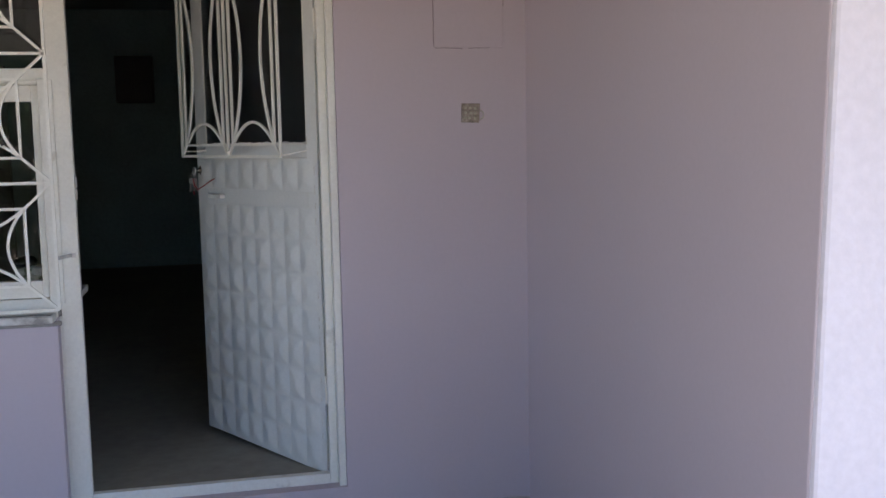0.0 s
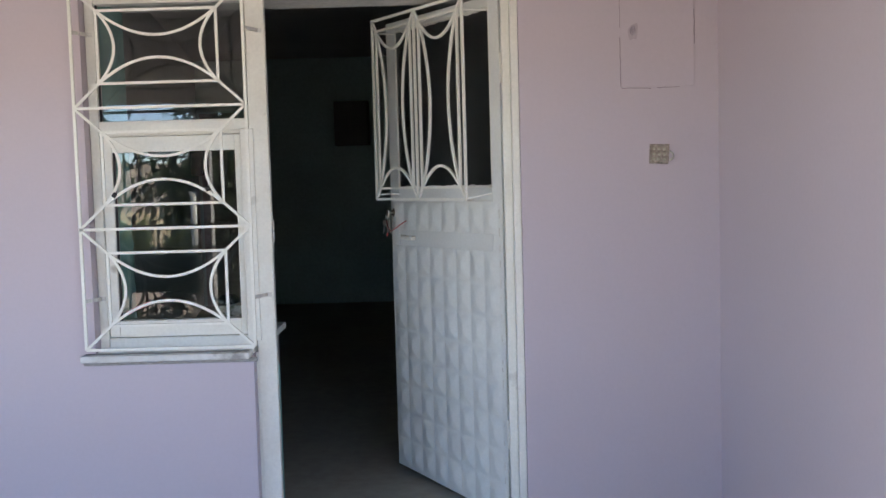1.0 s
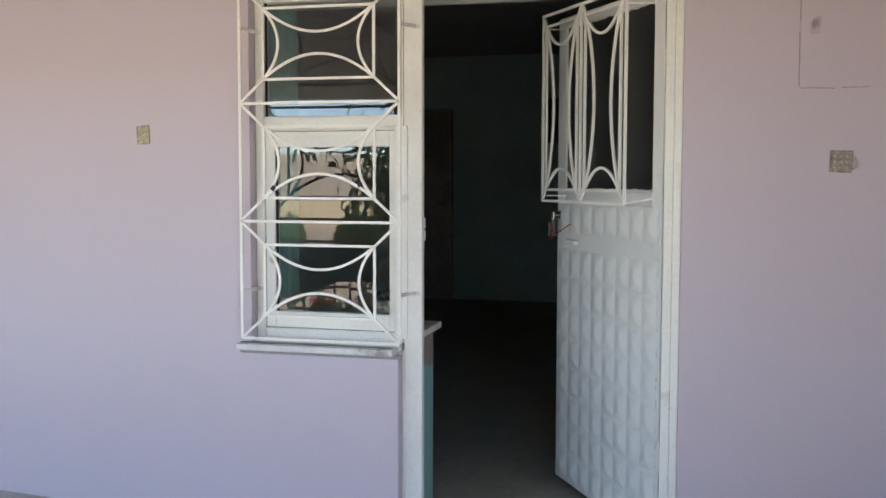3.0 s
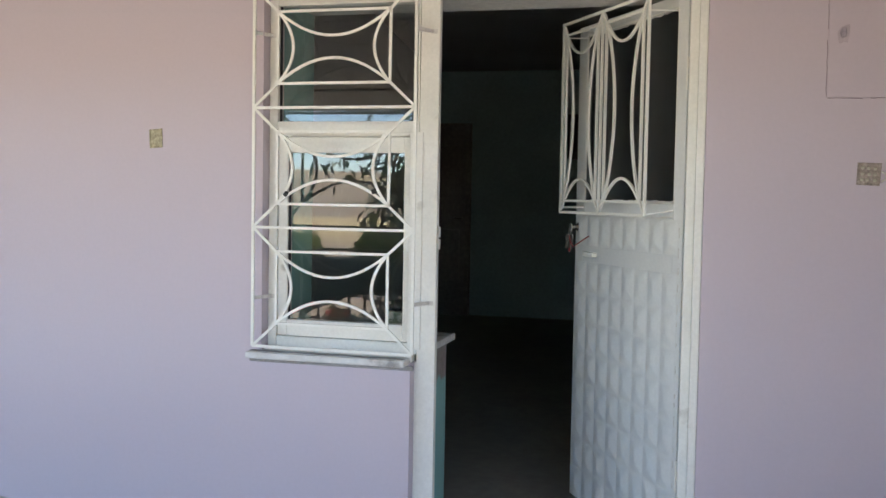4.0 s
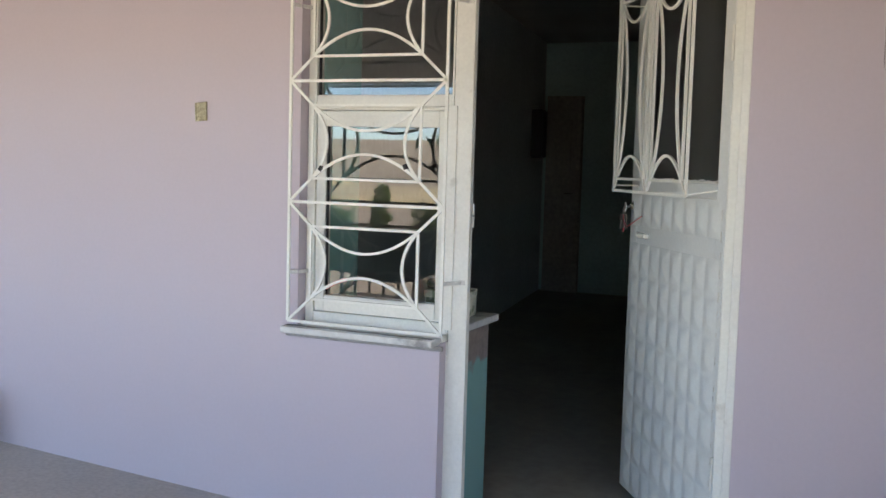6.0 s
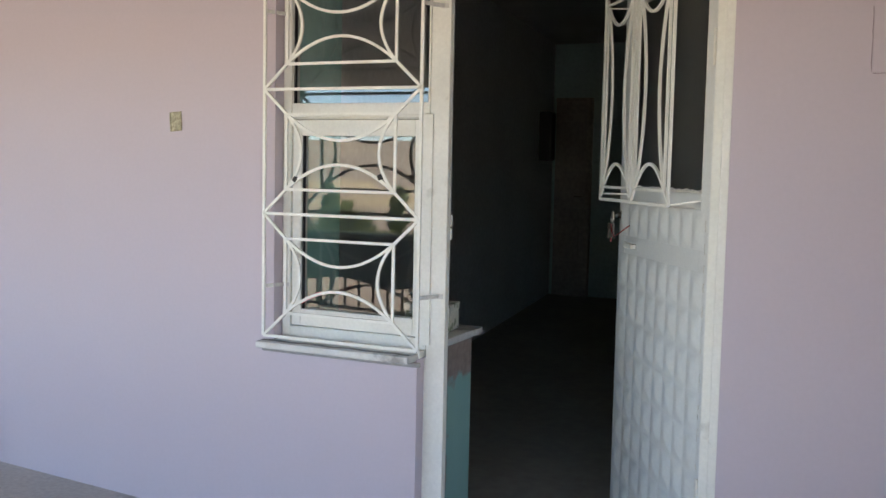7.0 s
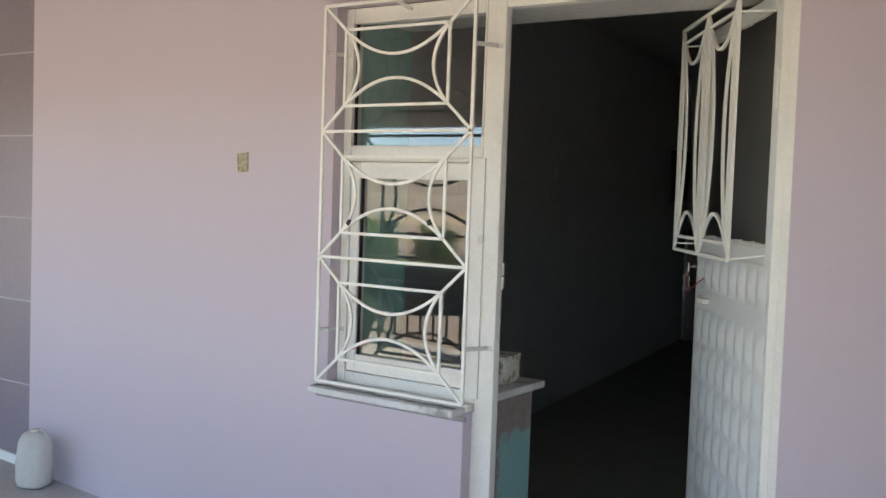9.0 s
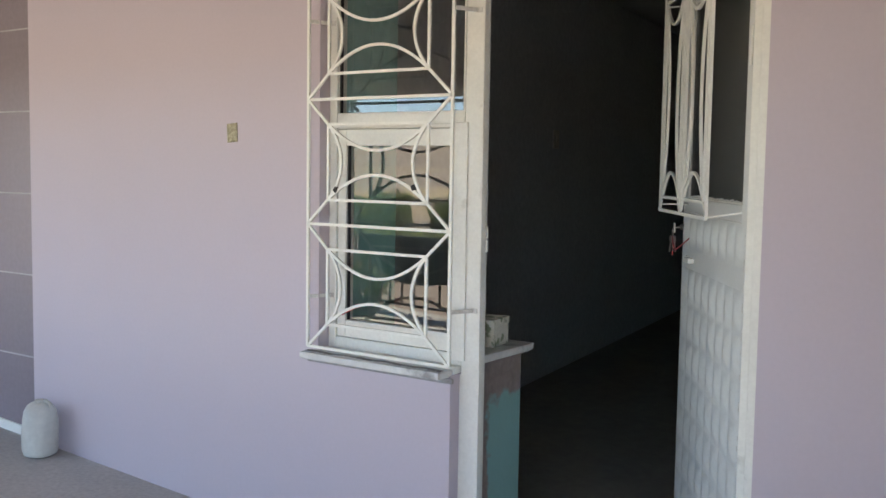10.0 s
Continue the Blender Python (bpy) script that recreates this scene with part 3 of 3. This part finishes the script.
cab = thing("wall_cable", "dark dusty cable along the top of the wall", "cable")
part("cable", tube(bmesh.new(), [(1.655, -0.006, 1.938), (1.690, -0.012, 1.946), (1.694, -0.10, 1.956), (1.694, -0.30, 1.962), (1.694, -0.55, 1.985), (1.694, -0.8, 2.05)], [0.010, 0.008, 0.005, 0.004, 0.004, 0.004], 8), M_SMUDGE, cab, smooth=True)
nl = thing("nail", "small dark nail in the lilac wall", "nail")
part("shank", tube(bmesh.new(), [(-0.727, 0.0, 2.036), (-0.727, -0.018, 2.037)], 0.0035, 8), M_DIRT, nl)
part("head", tube(bmesh.new(), [(-0.727, -0.018, 2.037), (-0.727, -0.021, 2.037)], 0.007, 10), M_DIRT, nl)

# ---- jug in the corner of the porch ----
jug = thing("plastic_jug", "cloudy white plastic jug standing on the porch floor", "jug", pose(-2.170, -0.112, floor_z(-2.170) + 0.004, 0, 0, 20))
part("body", turned(bmesh.new(), [(0.055, 0.0), (0.072, 0.008), (0.078, 0.03), (0.079, 0.11), (0.077, 0.165), (0.070, 0.203), (0.054, 0.228), (0.036, 0.239), (0.026, 0.241)], 28, 0.12), M_JUG, jug, smooth=True)
part("neck", turned(bmesh.new(), [(0.024, 0.236), (0.021, 0.248), (0.019, 0.252)], 18, 0.2), M_JUG, jug, smooth=True)
part("handle", tube(bmesh.new(), [(0.018, 0.0, 0.243), (0.034, 0.0, 0.250), (0.050, 0.0, 0.239), (0.058, 0.0, 0.218)], 0.007, 8), M_JUG, jug, smooth=True)

# ---- inside: box on the window board, switch, far door ----
cb = thing("cardboard_box", "small printed cardboard box on the marble board", "box", pose(-0.125, 0.325, 0.7005, 0, 0, 8))
part("tray", boxed(-0.085, 0.085, -0.065, 0.065, 0.0, 0.085, bevel=0.002), M_BOX, cb)
part("lid", boxed(-0.088, 0.088, -0.068, 0.068, 0.072, 0.098, bevel=0.003), M_BOX, cb)
db = thing("dark_pouch", "small black pouch on the cardboard box", "pouch", pose(-0.17, 0.31, 0.799))
part("body", turned(bmesh.new(), [(0.02, 0.0), (0.042, 0.006), (0.045, 0.020), (0.030, 0.036), (0.01, 0.040)], 16, 0.3), M_BLACK, db, smooth=True)
sw = thing("light_switch", "ivory plastic light switch on the teal wall", "switch", pose(-1.388, 3.16, 1.53, 0, 0, 8.1))
part("plate", boxed(0.0, 0.010, -0.045, 0.045, -0.06, 0.06, bevel=0.003), M_IVORY, sw)
part("rocker", boxed(0.010, 0.016, -0.020, 0.020, -0.030, 0.030, bevel=0.002), M_IVORY, sw)
mb = thing("wall_case", "narrow black case hung on the teal wall", "case", pose(-1.853, 6.45, 1.62, 0, 0, 8.1))
part("case", boxed(0.0, 0.11, -0.12, 0.12, -0.24, 0.24, bevel=0.01), M_BLACK, mb)
part("case_door", boxed(0.11, 0.122, -0.11, 0.11, -0.23, 0.23, bevel=0.004), M_BLACK, mb)
tv = thing("wall_cabinet", "dark grey cabinet hung high on the far wall", "cabinet", pose(-0.27, 7.098, 1.66))
part("carcass", boxed(-0.18, 0.18, -0.20, 0.0, 0.0, 0.46, bevel=0.006), M_DARKGREY, tv)
for x in (-0.175, 0.005):
    part("cabinet_door", boxed(x, x + 0.17, -0.214, -0.201, 0.008, 0.452, bevel=0.003), M_DARKGREY, tv)
rd = thing("door_2", "dark inner door in a brown wooden frame of the far teal wall", "door", kind="structure")
DX = -1.90
part("door_leaf", boxed(DX, DX + 0.34, 7.05, 7.095, -0.028, 2.0, bevel=0.004), M_DOORLEAF, rd)
for a in ((DX + 0.34, DX + 0.39, 7.03, 7.098, -0.028, 2.04), (DX, DX + 0.34, 7.03, 7.098, 2.0, 2.04)):
    part("door_frame_piece", boxed(*a, bevel=0.004), M_WOOD, rd)
for z in (0.35, 1.25):
    part("door_panel", boxed(DX + 0.06, DX + 0.28, 7.035, 7.05, z, z + 0.55, bevel=0.006), M_DOORLEAF, rd)
part("door_handle", tube(bmesh.new(), [(DX + 0.31, 7.05, 1.02), (DX + 0.31, 7.0, 1.02), (DX + 0.23, 7.0, 1.02)], 0.008), M_BRASS, rd)

# ---- porch front: posts, railing, cloth, pots ----
POSTX, POST_Y = (-3.55, -0.99, 2.3, 5.6), 3.2
for x in POSTX:
    c = thing("porch_post", "square grey steel porch post", "post", pose(x, -POST_Y, floor_z(x)), group="porch posts")
    top_z = ROOF_Z + (EAVE_Z - ROOF_Z) * (0.1 + POST_Y) / (0.1 - EAVE_Y) - floor_z(x) - 0.004
    part("shaft", boxed(-0.05, 0.05, -0.05, 0.05, 0.0, top_z, bevel=0.004), M_COLUMN, c)
    part("foot_plate", boxed(-0.09, 0.09, -0.09, 0.09, 0.0, 0.012, bevel=0.002), M_COLUMN, c)
pole = thing("white_pipe", "white plastic pipe standing beside the railing", "pipe", pose(-1.29, -4.10, floor_z(-1.29)))
part("pipe", tube(bmesh.new(), [(0, 0, 0.0), (0, 0, 1.23)], 0.034, 14), M_BAR, pole, smooth=True)
part("cap", tube(bmesh.new(), [(0, 0, 1.23), (0, 0, 1.26)], 0.038, 14), M_BAR, pole)
RAIL = 0.735
rail = thing("porch_railing", "black iron porch railing with upright bars", "railing")
for x0, x1 in ((-6.9, -3.5), (-3.5, 0.0), (0.0, 3.5), (3.5, 6.9)):
    part("handrail", boxed(x0, x1, -4.055, -4.005, RAIL - 0.025, RAIL, bevel=0.005), M_IRON, rail)
    part("bottom_rail", sweep(bmesh.new(), [(x0, -4.03, floor_z(x0) + 0.07), (x1, -4.03, floor_z(x1) + 0.07)], 0.02, 0.02), M_IRON, rail)
    n = int((x1 - x0) / 0.13)
    for i in range(n):
        x = x0 + (i + 0.5) * (x1 - x0) / n
        part("bar", boxed(x - 0.008, x + 0.008, -4.038, -4.022, floor_z(x) + 0.075, RAIL - 0.026), M_IRON, rail)

cl = bmesh.new()
NX = 100
rows_ = []
for j in range(15):
    line = []
    for i in range(NX + 1):
        x = -3.9 + 2.85 * i / NX
        drop = 0.33 + 0.10 * math.sin(1.9 * x + 0.4) + 0.05 * math.sin(5.1 * x)
        f = j / 14
        if f < 0.6:
            y, z = -3.995 + 0.012 * math.sin(14 * x) * (1 - f / 0.6), RAIL + 0.006 - drop * (1 - f / 0.6)
        elif f < 0.72:
            y, z = -3.995 - 0.07 * (f - 0.6) / 0.12, RAIL + 0.008
        else:
            y, z = -4.068 - 0.010 * math.sin(12 * x), RAIL + 0.006 - 0.3 * (f - 0.72) / 0.28
        line.append(cl.verts.new((x, y, z)))
    rows_.append(line)
for r, s in zip(rows_, rows_[1:]):
    for i in range(NX):
        cl.faces.new((r[i], r[i + 1], s[i + 1], s[i]))
cloth = tagged(finish("hanging_cloth", cl, M_CLOTH, smooth=True), "dark green cloth draped over the porch railing", "cloth")
sol = cloth.modifiers.new("thick", "SOLIDIFY")
sol.thickness = 0.006


def leaves(points, length, width, seed, droop=0.5):
    """Many folded pointed leaves at the given points."""
    rnd = random.Random(seed)
    vs, fs = [], []
    for p in points:
        d = Vector((rnd.uniform(-1, 1), rnd.uniform(-1, 1), rnd.uniform(-1, 0.7) - droop)).normalized()
        s = d.cross(Vector((rnd.uniform(-1, 1), rnd.uniform(-1, 1), rnd.uniform(-1, 1)))).normalized()
        up = s.cross(d)
        L, W = length * rnd.uniform(0.6, 1.25), width * rnd.uniform(0.7, 1.2)
        k = len(vs)
        vs += [p, p + d * L * 0.45 + s * W / 2 + up * W * 0.2, p + d * L - Vector((0, 0, L * 0.12)), p + d * L * 0.45 - s * W / 2 + up * W * 0.2]
        fs += [(k, k + 1, k + 2), (k, k + 2, k + 3)]
    return vs, fs


def plant(name, label, category, at, trunk_h, crown, n, length, width, mat_, seed, limbs=7, pot=None, group=""):
    """A tapered trunk with limbs and a crown of separate leaves, clumped along the limbs' twigs."""
    rnd = random.Random(seed)
    t = thing(name, label, category, pose(*at), group=group)
    z0 = pot or 0.0
    if pot:
        part("pot", turned(bmesh.new(), [(0.08, 0.0), (0.115, pot * 0.9), (0.13, pot * 0.9), (0.13, pot), (0.11, pot), (0.105, pot - 0.03)], 20), M_POT, t, "dark plastic pot", smooth=False)
    rx, rz = crown
    tb = bmesh.new()
    top = trunk_h + rz * 0.9
    tube(tb, [(0, 0, z0 - 0.02), (0.02 * rx, 0.03 * rx, trunk_h * 0.6), (0.06 * rx, 0.0, trunk_h), (0.0, 0.05 * rx, top)], [0.06 * rx + 0.006, 0.05 * rx, 0.04 * rx, 0.008], 8)
    pts = []
    for i in range(limbs):
        a = i * 2.4 + rnd.uniform(-0.4, 0.4)
        h = trunk_h * 0.75 + (top - trunk_h * 0.75) * (i / limbs)
        reach = rx * rnd.uniform(0.65, 1.05) * (1 - 0.35 * i / limbs)
        end = Vector((math.cos(a) * reach, math.sin(a) * reach, h + rz * rnd.uniform(0.15, 0.6)))
        start = Vector((0.03 * rx, 0.02 * rx, h))
        mid = start.lerp(end, 0.5) + Vector((0, 0, 0.12 * rz))
        tube(tb, [start, mid, end], [0.025 * rx, 0.016 * rx, 0.004], 6)
        for _ in range(max(3, int(n / limbs / 26))):
            f = rnd.uniform(0.25, 1.05)
            c = (start.lerp(mid, f * 2) if f < 0.5 else mid.lerp(end, f * 2 - 1)) + Vector([rnd.gauss(0, 0.20 * rx) for _ in range(3)])
            for _ in range(26):
                pts.append(c + Vector([rnd.gauss(0, 0.085 * rx) for _ in range(3)]))
    part("trunk", tb, M_BARK, t, smooth=True)
    vs, fs = leaves(pts, length, width, seed + 1)
    me = bpy.data.meshes.new("crown")
    me.from_pydata(vs, [], fs)
    me.materials.append(mat_)
    cr = new("crown", me)
    cr.parent = t
    return t


plant("garden_tree", "young tree with long dark drooping leaves before the porch", "tree", (-0.86, -5.9, -0.62), 1.0, (1.36, 1.75), 11000, 0.155, 0.042, M_LEAF, 3, limbs=15)
plant("garden_tree", "small leafy tree beside the porch", "tree", (1.7, -7.4, -0.62), 1.2, (1.2, 1.5), 4200, 0.16, 0.045, M_LEAF, 8, limbs=11)
plant("potted_plant", "leafy green plant in a dark plastic pot", "plant", (-3.58, -3.70, floor_z(-3.58)), 0.22, (0.21, 0.20), 700, 0.11, 0.020, M_LEAF, 5, 7, 0.12, "potted plants")
fl = plant("potted_plant", "leafy plant with a few red blossoms in a dark pot", "plant", (-1.78, -3.72, floor_z(-1.78)), 0.20, (0.17, 0.13), 700, 0.065, 0.024, M_LEAF, 6, 8, 0.13, "potted plants")
rf = random.Random(77)
for c in ((-0.05, 0.10, 0.34), (0.02, 0.12, 0.31), (0.08, 0.08, 0.33)):
    vs, fs = leaves([Vector(c) + Vector([rf.gauss(0, 0.012) for _ in range(3)]) for _ in range(26)], 0.026, 0.02, int(c[0] * 100) + 50, -0.4)
    me = bpy.data.meshes.new("blossom")
    me.from_pydata(vs, [], fs)
    me.materials.append(M_RED)
    new("blossom", me).parent = fl
for k, (x, y, s, h) in enumerate(((-2.08, -4.92, 0.44, 0.42), (-1.42, -4.95, 0.52, 0.68), (-0.7, -5.15, 0.55, 0.75), (0.1, -5.0, 0.6, 0.75))):
    plant("shrub", "dark leafy shrub before the railing", "shrub", (x, y, -0.62), h * 0.46, (s, h), 2800, 0.09, 0.036, M_LEAF, 60 + k, 12, group="shrubs before the porch")
rnd_ = random.Random(12)
for i in range(38):
    x, y = -29 + i * 0.80 + rnd_.uniform(-0.35, 0.35), -23 + rnd_.uniform(-2.0, 2.0)
    wide, tall = rnd_.uniform(0.40, 0.62), rnd_.uniform(0.40, 0.72)
    if x < -15.5:                                    # the thicker end of the row
        wide, tall = wide * 1.3, tall * 1.2
    if i % 4 == 2:                                   # a slim upright one now and then
        wide, tall = 0.30, 1.0
    plant("bush", "green bush in the dry field", "bush", (x, y, -0.82), 0.10, (wide, tall), 5200, 0.075, 0.050, M_LEAF2, 30 + i, 12, group="field bushes")
scrub = []
for _ in range(16000):
    x, y = rnd_.uniform(-30, 3), -20.5 + rnd_.gauss(0, 0.55)
    h = 0.34 + 0.16 * noise.noise((x * 0.8, y * 0.8, 2.0)) + 0.10 * noise.noise((x * 3, y * 3, 5.0))
    scrub.append(Vector((x, y, -0.85 + rnd_.uniform(0.02, max(0.06, h)))))
vs, fs = leaves(scrub, 0.13, 0.05, 91, -0.9)
me = bpy.data.meshes.new("scrub")
me.from_pydata(vs, [], fs)
me.materials.append(M_LEAF2)
tagged(new("scrub", me), "strip of low green scrub in the dry field", "scrub", kind="stuff")

# ---- ground to the horizon, with low hills ----
def ground_z(x, y):
    r = math.hypot(x, y + 4)
    k = max(0.0, min(1.0, (r - 90) / 420))
    k = k * k * (3 - 2 * k)
    return -0.62 - 0.6 * min(1, r / 60) * 0.3 + k * (11.8 + 3.6 * noise.noise((x / 260, y / 260, 0.3)) + 1.2 * noise.noise((x / 70, y / 70, 1.7)))


rings_ = [0, 3, 6, 10, 16, 25, 40, 60, 85, 115, 150, 190, 240, 300, 370, 450, 540, 700, 1000, 1600, 2600]
gv, gf = [(0, -4, -0.62)], []
NA = 120
for r in rings_[1:]:
    for a in range(NA):
        x, y = r * math.cos(a * math.tau / NA), -4 + r * math.sin(a * math.tau / NA)
        gv.append((x, y, ground_z(x, y)))
for a in range(NA):
    gf.append((0, 1 + a, 1 + (a + 1) % NA))
for i in range(len(rings_) - 2):
    for a in range(NA):
        p, q = 1 + i * NA, 1 + (i + 1) * NA
        gf.append((p + a, q + a, q + (a + 1) % NA, p + (a + 1) % NA))
gm = bpy.data.meshes.new("ground")
gm.from_pydata(gv, [], gf)
gm.shade_smooth()
gm.materials.append(M_GROUND)
gm.materials.append(M_HILL)
for p in gm.polygons:                                # ploughed slopes beyond the field
    c = p.center
    if math.hypot(c.x, c.y + 4) > 92 + 30 * noise.noise((c.x / 60, c.y / 60, 3.1)):
        p.material_index = 1
tagged(new("ground", gm), "dry yellow field rising to low bare hills", "ground", kind="structure")

# ---- tiles of the far end of the wall ----
tw = bpy.data.objects["wall_tiled_backing"]
ROWZ = [0.040, 0.415, 0.802, 1.181, 1.560, 1.936, 2.315, 2.690]
COLX = [EDGE_L - 0.001, -2.885, -3.385, -3.885, -4.385, -4.885]
shared = {}
for j in range(len(ROWZ) - 1):
    for i in range(len(COLX) - 1):
        w, h = COLX[i] - COLX[i + 1] - 0.004, ROWZ[j + 1] - ROWZ[j] - 0.007
        key = (round(w, 3), round(h, 3))
        if key not in shared:
            o = finish("tile", boxed(-w / 2, w / 2, 0.0, 0.012, -h / 2, h / 2, bevel=0.0015), M_TILE)
            shared[key] = o.data
        else:
            o = new("tile", shared[key])
        o.parent = tw
        o.location = ((COLX[i] + COLX[i + 1]) / 2, 0.012, (ROWZ[j] + ROWZ[j + 1]) / 2)
structure("baseboard", sweep(bmesh.new(), [(EDGE_L, 0.012, floor_z(EDGE_L) + 0.022), (-6.9, 0.012, floor_z(-6.9) + 0.022)], 0.044, 0.022), M_BAR, "white baseboard at the foot of the tiled wall", "baseboard")
